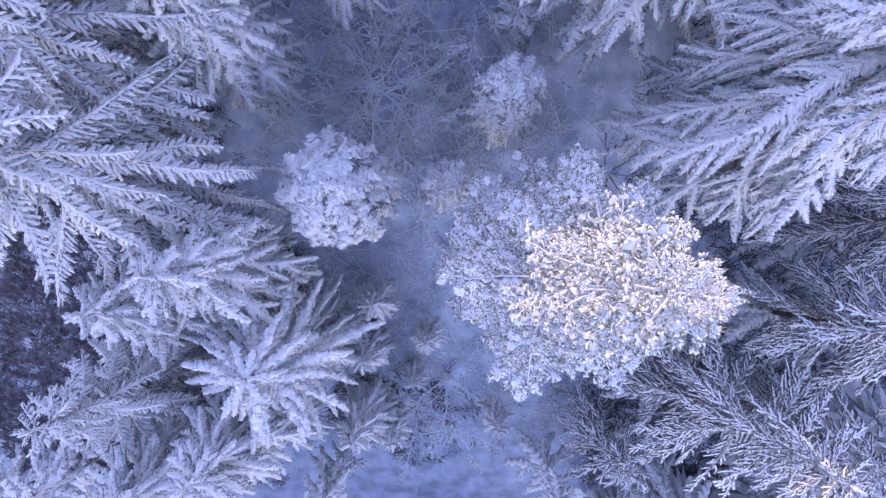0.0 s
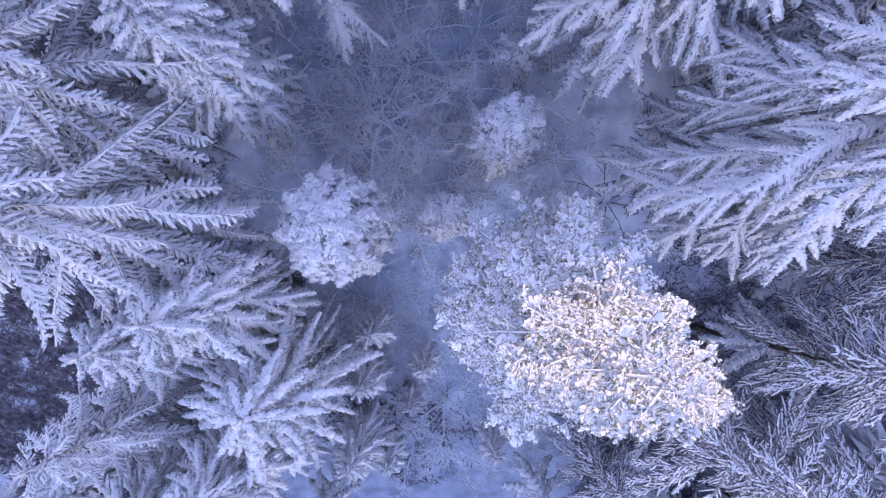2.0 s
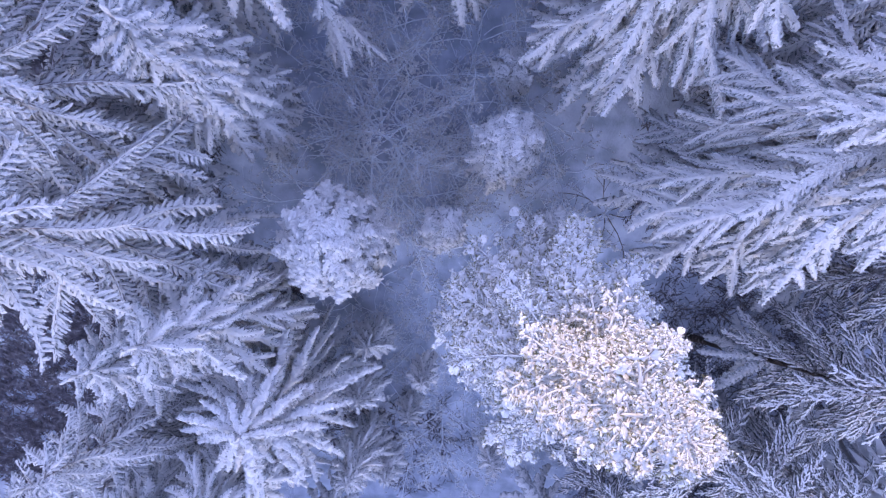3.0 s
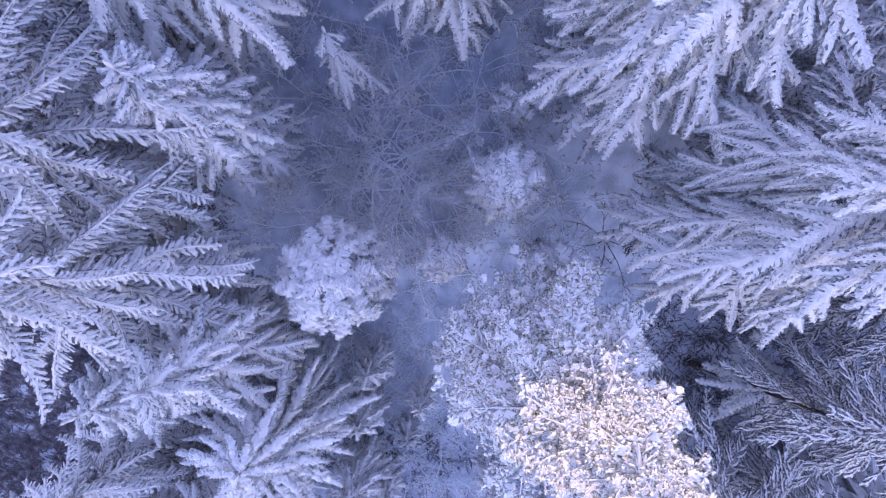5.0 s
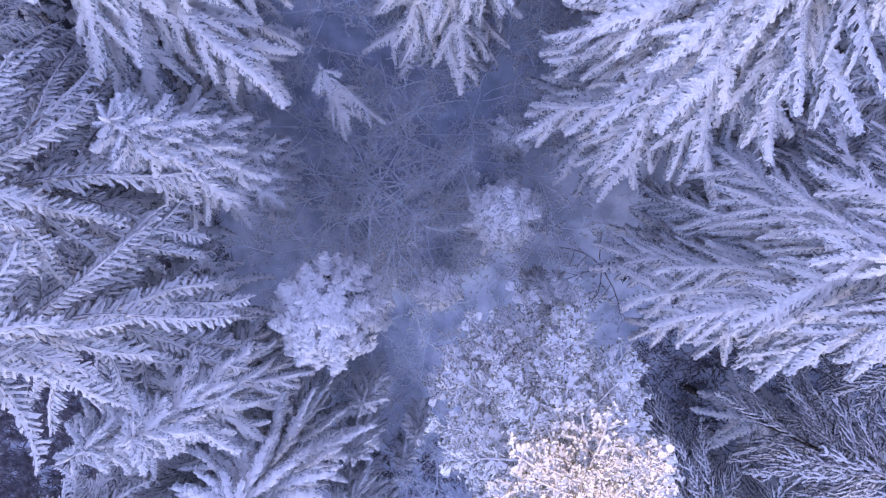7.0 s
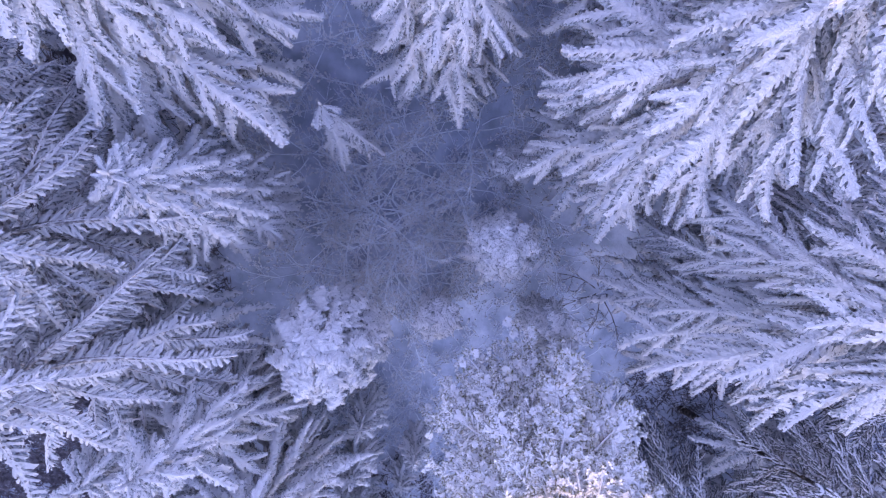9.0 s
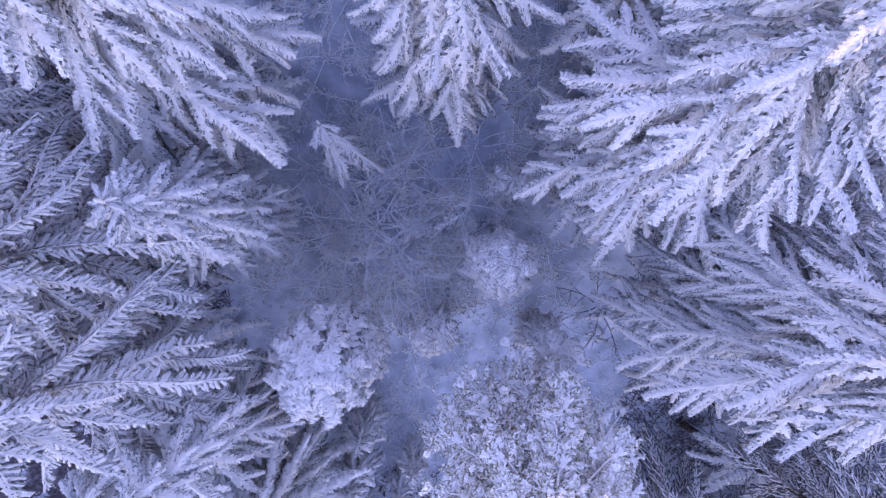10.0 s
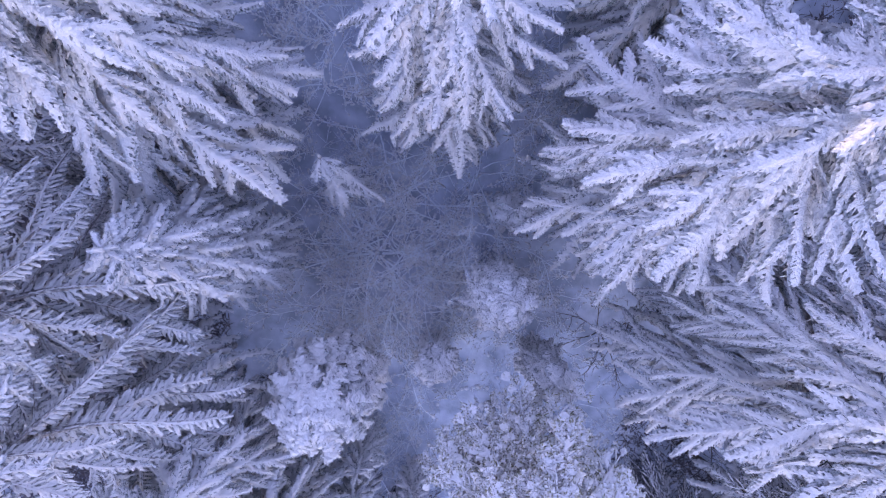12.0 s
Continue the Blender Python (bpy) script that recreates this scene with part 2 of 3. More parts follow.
# ---- limbs of conifers ----
def spruce_limb(length, reach, spacing, heavy, r_, snowy=0.93, sides=3, pads=0.0, notch=0.34, forks=1.2):
    """A drooping spruce limb along +x: a cushion of snow along its spine, its combed side twigs in snow, and needles showing between."""
    limb = Soup()
    sag = r_.uniform(0.08, 0.26)
    bend = r_.uniform(-0.16, 0.16)
    lift = r_.uniform(0.0, 0.14)
    turned = r_.uniform(0, 9)

    def axis(s):
        wave = 0.03 * math.sin(turned + 7 * s)
        return Vector((length * s, length * (bend * s * s + wave * s), length * (0.06 * s - sag * s * s + lift * s ** 4)))

    def taper(s):
        return min(1.0, 0.4 + s * 2.0) * (1.0 - s) ** 0.5 * (1.0 + 0.18 * math.sin(turned * 3 + 13 * s))

    pts = [axis(i / 5) for i in range(6)]
    thick = [0.035 * (1 - 0.85 * i / 5) * length ** 0.5 for i in range(6)]
    limb.tube(pts, thick, thick, 4, 0)
    if snowy > 0.5:
        limb.frond(lambda s: axis(0.05 + 0.95 * s), length, lambda s: reach * taper(s) + 0.035, spacing, 0.04 * heavy, r_, 0.4, 0.1, notch)
        for _ in range(int(length * forks)):
            # forked side shoots
            s0, sd = r_.uniform(0.12, 0.78), r_.choice((-1, 1))
            ang = sd * radians(r_.uniform(30, 52)) + 2 * bend * s0
            ln = reach * taper(s0) * r_.uniform(1.5, 2.6)
            p0, d0 = axis(s0) + Vector((0, 0, 0.015)), Vector((math.cos(ang), math.sin(ang), 0))
            wide = reach * (0.36 if forks < 2 else 0.5)

            def fork(s):
                return p0 + d0 * (ln * s) + Vector((ln * 0.15 * s * s, 0, -0.3 * ln * s * s))

            limb.frond(fork, ln, lambda s: wide * (1.03 - s) ** 0.5 + 0.02, spacing, 0.03 * heavy, r_, 0.4, 0.1, notch)
    for _ in range(int(length * pads)):
        s = r_.uniform(0.12, 0.95)
        r = heavy * r_.uniform(0.05, 0.1)
        limb.lump(axis(s) + Vector((r_.uniform(-0.05, 0.05), r_.uniform(-0.5, 0.5) * reach * taper(s), 0.015)), r, r * r_.uniform(0.3, 0.5), r_, 2)
    n = int(length * 0.92 / spacing)
    for i in range(n):
        s = 0.06 + 0.93 * (i + 0.4 + r_.uniform(-0.4, 0.4)) / n
        p = axis(s)
        for sd in (-1, 1):
            if snowy > 0.5 and r_.random() < 0.6:
                continue
            ln = (reach * taper(s) + 0.06) * (r_.uniform(0.7, 1.1) if r_.random() < 0.8 else r_.uniform(1.1, 1.5))
            ang = sd * radians(r_.uniform(44, 72)) + 2 * bend * s
            d = Vector((math.cos(ang), math.sin(ang), 0))
            drop = r_.uniform(0.2, 0.6)
            w = heavy * r_.uniform(0.028, 0.048)
            end = p + d * ln + Vector((0, 0, 0.02 - drop * ln))
            if r_.random() < snowy:
                limb.spindle(p + d * (0.35 * ln) + Vector((0, 0, 0.03 - drop * ln * 0.3)), end, w, w, 2, sides, r_.uniform(0.5, 0.75))
            for _ in range(1 if snowy > 0.5 else 3):
                a2 = ang + r_.choice((-1, 1)) * radians(r_.uniform(15, 50))
                o = p + d * (ln * r_.uniform(0.4, 0.9)) + Vector((0, 0, -drop * ln * 0.6 - 0.03))
                limb.blade(o, o + Vector((math.cos(a2), math.sin(a2), r_.uniform(-0.5, 0.1))) * r_.uniform(0.1, 0.19), 0.022 if snowy > 0.5 else 0.03, 1)
    return limb.mesh("spruce_limb", (BARK, NEEDLE, SNOW))


def laden_limb(length, reach, spacing, heavy, r_, forks=1.5, holes=0.2, fern=False):
    """A drooping spruce limb along +x under a broad flat cushion of snow, with side boughs laden in the same way.
    fern: the side boughs are long, narrow and close-set, like the pinnae of a fern."""
    limb = Soup()
    sag, bend, lift, turned = r_.uniform(0.1, 0.26), r_.uniform(-0.16, 0.16), r_.uniform(-0.06, 0.1), r_.uniform(0, 9)

    def axis(s):
        return Vector((length * s, length * (bend * s * s + 0.03 * s * math.sin(turned + 7 * s)), length * (0.06 * s - sag * s * s + lift * s ** 4)))

    def taper(s):
        return min(1.0, 0.4 + s * 2.2) * (1.03 - s) ** 0.36 * (1.0 + 0.16 * math.sin(turned * 3 + 11 * s))

    pts = [axis(i / 5) for i in range(6)]
    thick = [0.035 * (1 - 0.85 * i / 5) * length ** 0.5 for i in range(6)]
    limb.tube(pts, thick, thick, 4, 0)
    limb.slab(lambda s: axis(0.04 + 0.96 * s), length, lambda s: (0.62 if fern else 1.0) * reach * taper(s), spacing, 0.05 * heavy, r_, 0.32, holes)
    sd = r_.choice((-1, 1))
    for i in range(int(length * forks)):
        s0, sd = 0.12 + 0.66 * (i + r_.random()) / (length * forks), -sd
        ang = sd * radians(r_.uniform(40, 72) if fern else r_.uniform(26, 46)) + 2 * bend * s0
        ln = (0.34 * length * (1 - 0.6 * s0) + 0.15) * r_.uniform(0.75, 1.15)
        if fern:
            s0 = 0.06 + 0.88 * (i + r_.random()) / int(length * forks)
            ln = 2.7 * reach * min(1.0, 0.35 + 2.5 * s0) * (1.03 - s0) ** 0.4 * r_.uniform(0.6, 1.2)
        p0, d0 = axis(s0) - Vector((0, 0, r_.uniform(0.02, 0.1))), Vector((math.cos(ang), math.sin(ang), 0))
        fall = sag * (2 * s0 + 0.3)

        def side_bough(s):
            return p0 + d0 * (ln * s) + Vector((ln * 0.12 * s * s, 0, -ln * s * (fall * 0.7 + 0.3 * s)))

        if fern:
            limb.frond(side_bough, ln, lambda s: reach * 0.4 * min(1.0, 0.55 + 2 * s) * (1.04 - s) ** 0.3, spacing * 1.25, 0.05 * heavy, r_, 0.35, 0.1, 0.65)
            continue
        limb.slab(side_bough, ln, lambda s: reach * 0.62 * min(1.0, 0.5 + 2 * s) * (1.03 - s) ** 0.4, spacing * 0.9, 0.04 * heavy, r_, 0.32, holes)
    for _ in range(int(length * 9)):
        # bare shoots hanging out at the edges
        s, sd = r_.uniform(0.1, 1.0), r_.choice((-1, 1))
        a = sd * radians(r_.uniform(20, 75)) + 2 * bend * s
        o = axis(s) + Vector((0, sd * reach * taper(s) * r_.uniform(0.3, 0.8), -0.12 - 0.3 * reach))
        limb.blade(o, o + Vector((math.cos(a), math.sin(a), r_.uniform(-0.6, 0.0))) * r_.uniform(0.12, 0.26), 0.026, 1)
    return limb.mesh("spruce_limb", (BARK, NEEDLE, SNOW))


def laden_set(reach, spacing, heavy, many=7, **more):
    return {
        "short": (0.9, [laden_limb(0.9, reach * 0.6, spacing * 0.85, heavy * 0.8, rng, **more) for _ in range(many)]),
        "middle": (1.9, [laden_limb(1.9, reach * 0.85, spacing, heavy, rng, **more) for _ in range(many)]),
        "long": (3.2, [laden_limb(3.2, reach, spacing, heavy, rng, **more) for _ in range(many)]),
        "longest": (4.6, [laden_limb(4.6, reach * 1.15, spacing * 1.1, heavy * 1.1, rng, **more) for _ in range(many)]),
    }


def fan_limb(length, plate, reach, spacing, heavy, r_, leaf):
    """A spruce limb along +x with long forward-swept side branches, each under a thin streak of snow with needles below."""
    limb = Soup()
    sag, bend, turned = r_.uniform(0.1, 0.26), r_.uniform(-0.14, 0.14), r_.uniform(0, 9)

    def axis(s):
        return Vector((length * s, length * (bend * s * s + 0.02 * math.sin(turned + 6 * s) * s), length * (0.05 * s - sag * s * s)))

    pts = [axis(i / 5) for i in range(6)]
    thick = [0.035 * (1 - 0.85 * i / 5) * length ** 0.5 for i in range(6)]
    limb.tube(pts, thick, thick, 4, 0)
    limb.frond(lambda s: axis(0.05 + 0.95 * s), length, lambda s: plate * (1.1 - 0.5 * s), 0.12, 0.02 * heavy, r_, 0.5)
    n = int(length * 0.95 / spacing)
    for i in range(n):
        for sd in (-1, 1):
            s0 = 0.04 + 0.92 * (i + 0.5 + r_.uniform(-0.45, 0.45)) / n
            ln = reach * min(1.0, 0.6 + s0) * (1.04 - s0) ** 0.45 * r_.uniform(0.55, 1.35)
            a0 = sd * radians(r_.uniform(30, 55)) + 2 * bend * s0
            turn, fall = -sd * r_.uniform(0.1, 0.5), r_.uniform(0.15, 0.6)
            p0 = axis(s0) + Vector((0, 0, -0.01))

            def branch(s):
                a = a0 + turn * s
                return p0 + Vector((math.cos(a) * ln * s, math.sin(a) * ln * s, -fall * ln * s * s))

            limb.frond(branch, ln, lambda s: plate * 0.95 * (1.05 - s) ** 0.4 * min(1.0, 0.5 + 2 * s), 0.14, 0.02 * heavy, r_, 0.5)
            for q in range(4):
                o = branch(0.25 + 0.2 * q) - Vector((0, 0, 0.02))
                a2 = a0 + turn + (1 if q % 2 else -1) * radians(r_.uniform(30, 60))
                limb.blade(o, o + Vector((math.cos(a2), math.sin(a2), r_.uniform(-0.6, -0.1))) * r_.uniform(0.12, 0.2), 0.026, 1)
    return limb.mesh("fan_limb", (BARK, leaf, BOUGH_SNOW))


def fan_set(plate, reach, spacing, heavy, leaf, many=6):
    return {
        "short": (0.9, [fan_limb(0.9, plate * 0.7, reach * 0.6, spacing * 0.8, heavy * 0.85, rng, leaf) for _ in range(many)]),
        "middle": (1.9, [fan_limb(1.9, plate * 0.9, reach * 0.85, spacing, heavy, rng, leaf) for _ in range(many)]),
        "long": (3.2, [fan_limb(3.2, plate, reach, spacing, heavy, rng, leaf) for _ in range(many)]),
        "longest": (4.6, [fan_limb(4.6, plate, reach * 1.15, spacing, heavy, rng, leaf) for _ in range(many)]),
    }


def pine_bough(length, r_, heavy=1.0):
    """A pine bough along +x: forked branchlets with tufts of needles, each shoot a finger of snow, and a line of snow along the wood."""
    wood = Soup()
    bend, lift, turned = r_.uniform(-0.2, 0.2), r_.uniform(0.0, 0.12), r_.uniform(0, 9)

    def axis(s):
        return Vector((length * s, length * (bend * s * s + 0.04 * math.sin(turned + 5 * s) * s), length * (0.1 * s - (0.14 - lift) * s * s)))

    def tuft(c, d):
        for _ in range(5):
            n = Vector((r_.uniform(-1, 1), r_.uniform(-1, 1), r_.uniform(-0.5, 0.8))) + d * 0.8
            wood.blade(c - Vector((0, 0, 0.01)), c + n.normalized() * r_.uniform(0.1, 0.17), 0.016, 1)
        for _ in range(r_.choice((2, 3, 4, 4))):
            n = (d * 0.7 + Vector((r_.uniform(-1, 1), r_.uniform(-1, 1), r_.uniform(-0.2, 0.5)))).normalized()
            w = heavy * r_.uniform(0.022, 0.036)
            wood.spindle(c - n * 0.015, c + n * r_.uniform(0.06, 0.12), w, w, 2, 4, 0.62)
        if r_.random() < (0.22 if length > 1 else 0.08):
            wood.crust(c + Vector((0, 0, 0.025)), heavy * r_.uniform(0.045, 0.08), r_, 2)

    steps = [i / 6 for i in range(7)]
    pts = [axis(s) for s in steps]
    thick = [(0.012 + 0.01 * length) * (1 - 0.8 * s) for s in steps]
    wood.tube(pts, thick, thick, 5, 0)
    ridge = [0.012 + 0.016 * math.sin(3 * s + 0.3) * r_.uniform(0.8, 1.3) for s in steps]
    wood.tube([p + Vector((0, 0, t + 0.008)) for p, t in zip(pts, thick)], ridge, ridge, 5, 2, 0.4)
    n = max(5, int(length / 0.13))
    for i in range(n):
        for sd in (-1, 1):
            s0 = 0.12 + 0.86 * (i + 0.5 + r_.uniform(-0.4, 0.4)) / n
            ln = (0.1 + 0.36 * length ** 0.7 * (1.02 - s0) ** 0.6 * min(1.0, 0.45 + s0)) * r_.uniform(0.55, 1.3)
            a = sd * radians(r_.uniform(32, 68)) + 2 * bend * s0
            d = Vector((math.cos(a), math.sin(a), r_.uniform(-0.2, 0.3)))
            if r_.random() < 0.18:
                continue
            root = axis(s0)
            tip = root + d * ln
            wood.tube([root, root.lerp(tip, 0.6) + Vector((0, 0, 0.02)), tip], [0.012, 0.009, 0.006], [0.012, 0.009, 0.006], 3, 0, tip=False)
            if r_.random() < 0.6:
                wood.spindle(root + Vector((0, 0, 0.02)), tip + Vector((0, 0, 0.02)), 0.022 * heavy, 0.02 * heavy, 2, 4, r_.uniform(0.3, 0.7))
            for k in range(max(1, int(ln / 0.11))):
                tt = 1.0 - k * 0.11 / ln * r_.uniform(0.8, 1.1)
                side = Vector((-d.y, d.x, 0)) * r_.choice((-1, 1)) * (0.0 if k == 0 else r_.uniform(0.3, 1.0))
                tuft(root.lerp(tip, max(0.15, tt)) + side * 0.05, (d + side).normalized())
    for _ in range(3):
        tuft(axis(r_.uniform(0.93, 1.0)), Vector((1, r_.uniform(-0.5, 0.5), 0.3)).normalized())
    return wood.mesh("pine_bough", (BARK, PINE_NEEDLE, RIME))


def trunk_mesh(height, r0, r_, bark=None):
    s = Soup()
    n = 9
    pts = [Vector((0.05 * math.sin(i * 1.3), 0.05 * math.cos(i * 1.7) - 0.05, height * i / (n - 1))) for i in range(n)]
    s.v = []
    for i, p in enumerate(pts):
        rad = r0 * (1 - 0.93 * i / (n - 1)) * (1.25 if i == 0 else 1)
        for j in range(9):
            a = 2 * math.pi * j / 9
            s.v.append(p + Vector((math.cos(a), math.sin(a), 0)) * rad * r_.uniform(0.93, 1.07))
    for i in range(n - 1):
        for j in range(9):
            a, b = i * 9 + j, i * 9 + (j + 1) % 9
            s.f.append((a, b, b + 9, a + 9))
            s.m.append(0)
    s.f.append(tuple(range((n - 1) * 9, n * 9)))
    s.m.append(0)
    return s.mesh("trunk", (bark or BARK,))


def bough_set(reach, spacing, heavy, many=6, **more):
    """Limbs of four lengths, several of each."""
    return {
        "short": (0.9, [spruce_limb(0.9, reach * 0.65, spacing * 0.9, heavy * 0.9, rng, **more) for _ in range(many)]),
        "middle": (1.9, [spruce_limb(1.9, reach * 0.88, spacing, heavy, rng, **more) for _ in range(many)]),
        "long": (3.2, [spruce_limb(3.2, reach, spacing, heavy * 1.05, rng, **more) for _ in range(many)]),
        "longest": (4.6, [spruce_limb(4.6, reach * 1.15, spacing, heavy * 1.1, rng, **more) for _ in range(many)]),
    }


SPRUCE_BOUGHS = laden_set(0.155, 0.135, 0.8, forks=12, holes=0.34, fern=True)
LADEN_BOUGHS = laden_set(0.27, 0.1, 1.0, holes=0.25)
ROLL_BOUGHS = bough_set(0.23, 0.12, 1.5, pads=3.0, notch=0.8)
PAD_BOUGHS = laden_set(0.3, 0.1, 1.5, many=4, forks=2.2, holes=0.14)
KNOB_BOUGHS = bough_set(0.31, 0.13, 1.4, sides=4, pads=4.0, notch=0.64, forks=3.4)
PLAIN_BOUGHS = bough_set(0.33, 0.26, 1.3, 4, forks=0.4)
SHELTERED_BOUGHS = bough_set(0.42, 0.2, 0.8, 3, snowy=0.25)
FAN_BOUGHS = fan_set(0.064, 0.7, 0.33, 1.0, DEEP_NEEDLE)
FLOW_BOUGHS = laden_set(0.23, 0.09, 1.0, forks=2.4, holes=0.3)
BOUGHS = (SPRUCE_BOUGHS, LADEN_BOUGHS, FAN_BOUGHS, FLOW_BOUGHS, PAD_BOUGHS)
PINE_BOUGHS = {
    "short": (0.7, [pine_bough(0.7, rng) for _ in range(6)]),
    "middle": (1.4, [pine_bough(1.4, rng, 1.1) for _ in range(7)]),
    "long": (2.4, [pine_bough(2.4, rng, 1.4) for _ in range(7)]),
}


def spruce(x, y, top, radius, crown, label, seed, limbs=SPRUCE_BOUGHS, droop=28, shape=0.66, density=1.0, upsweep=35, even=0.0, step=1.0, group="snowy spruces of the forest", bark=None, lean=0, arc=None):
    """A spruce under snow: whorls of drooping limbs round a tapered trunk, longest at the crown's foot. top: the level of its tip; lean: degrees towards +x; arc: the bearings, from and to, that its limbs keep to."""
    r_ = random.Random(seed)
    foot = ground_height(x, y) - 0.1
    height = top - foot
    crown = min(crown, 0.95 * height)
    tree = tagged(new("spruce_tree"), label, "tree", group)
    tree.location, tree.rotation_euler = (x, y, foot), (0, radians(lean), 0)
    part("trunk", trunk_mesh(height, 0.03 + height * (0.009 if height > 11 else 0.006), r_, bark or (TWIG if height < 8 else None)), tree)
    d = 0.12
    turn = r_.random() * 6
    while d < crown:
        t = d / crown
        reach = radius * min(1.0, t / 0.55) ** shape * (1.0 if t < 0.65 else 1.0 - 0.8 * (t - 0.65)) + 0.25
        count = max(4, int(round((4.8 + 3.4 * t) * density)))
        under = 1 if t > 0.3 and density > 0.7 and height > 11 else 0
        for i in range(count + under):
            low = i >= count
            a = turn + 2 * math.pi * (i + r_.uniform(-0.3, 0.3)) / (under if low else count) + 0.5 * low
            if arc:
                a = radians(arc[0] + (arc[1] - arc[0]) * (i + r_.random()) / count)
            ln = reach * (r_.uniform(0.5, 0.75) if low else r_.uniform(0.75 + even, 1.15 - even))
            kind = "short" if ln < 1.3 else "middle" if ln < 2.5 else "long" if ln < 3.9 else "longest"
            size, made = (SHELTERED_BOUGHS if low else PLAIN_BOUGHS if t > 0.8 and height > 11 else limbs)[kind]
            tip = droop * (0.25 + 0.75 * min(1, t * 1.6)) + r_.uniform(-8, 8) - (upsweep * max(0, 0.12 - t) / 0.12)
            drop = 0.35 + 0.3 * t if low else r_.uniform(-0.12, 0.12)
            m = pose(0, 0, height - d - drop, 0, 0, math.degrees(a)) @ pose(0.02, 0, 0, r_.uniform(-14, 14), tip, 0)
            k = ln / size
            m = m @ Matrix.Diagonal((k, k * r_.uniform(0.85, 1.2), max(0.75, min(1.25, k)), 1))
            part("limb", r_.choice(made), tree, m)
        turn += 1.1 + r_.random()
        d += step * (0.42 + 1.0 * t) * (0.85 + 0.3 * r_.random())
    leader = Soup()
    leader.tube([Vector((0, 0, height - 0.3)), Vector((0, 0, height + 0.1)), Vector((0.02, 0.01, height + 0.35))], [0.05, 0.06, 0.04], [0.05, 0.06, 0.04], 6)
    part("snow_cap", leader.mesh("snow_cap", (SNOW,)), tree)
    return tree


def pine(x, y, top, foot, label, seed, lean=0):
    """A tall pine: a bare lower trunk and an open pointed crown of forked boughs down to the level foot, each under snow."""
    r_ = random.Random(seed)
    tree = tagged(new("pine_tree"), label, "tree")
    base = ground_height(x, y) - 0.1
    height = top - base
    tree.location, tree.rotation_euler = (x, y, base), (0, radians(lean), 0)
    part("trunk", trunk_mesh(height * 0.985, 0.05 + height * 0.006, r_), tree)
    shape = ((0.0, 0.25), (1.0, 0.62), (2.5, 1.05), (5.0, 1.7), (7.0, 2.6), (9.0, 3.2), (13.0, 3.4), (20.0, 2.6))
    d, turn = 0.1, 0.0
    while d < top - foot:
        k = next(i for i in range(len(shape) - 1) if d < shape[i + 1][0])
        (d0, r0), (d1, r1) = shape[k], shape[k + 1]
        reach = r0 + (r1 - r0) * (d - d0) / (d1 - d0)
        count = 3 if d < 0.6 else 5 if d < 5 else 6
        for i in range(count):
            a = turn + 2 * math.pi * (i + r_.uniform(-0.32, 0.32)) / count
            ln = reach * (r_.uniform(0.5, 0.8) if r_.random() < 0.3 else r_.uniform(0.8, 1.12))
            size, made = PINE_BOUGHS["short" if ln < 1.0 else "middle" if ln < 1.9 else "long"]
            rise = 50 * max(0.0, 1 - d / 2.5) + 16 * max(0.0, 1 - d / 9) - 4 + r_.uniform(-12, 12)
            m = pose(0, 0, height - d - ln * math.sin(radians(rise)) * 0.6 + r_.uniform(-0.1, 0.1), 0, 0, math.degrees(a)) @ pose(0.02, 0, 0, r_.uniform(-20, 20), -rise, 0)
            q = ln / size
            part("bough", r_.choice(made), tree, m @ Matrix.Diagonal((q, q * r_.uniform(0.85, 1.15), q, 1)))
        turn += 1.2 + r_.random()
        d += 0.26 + 0.02 * d
    return tree


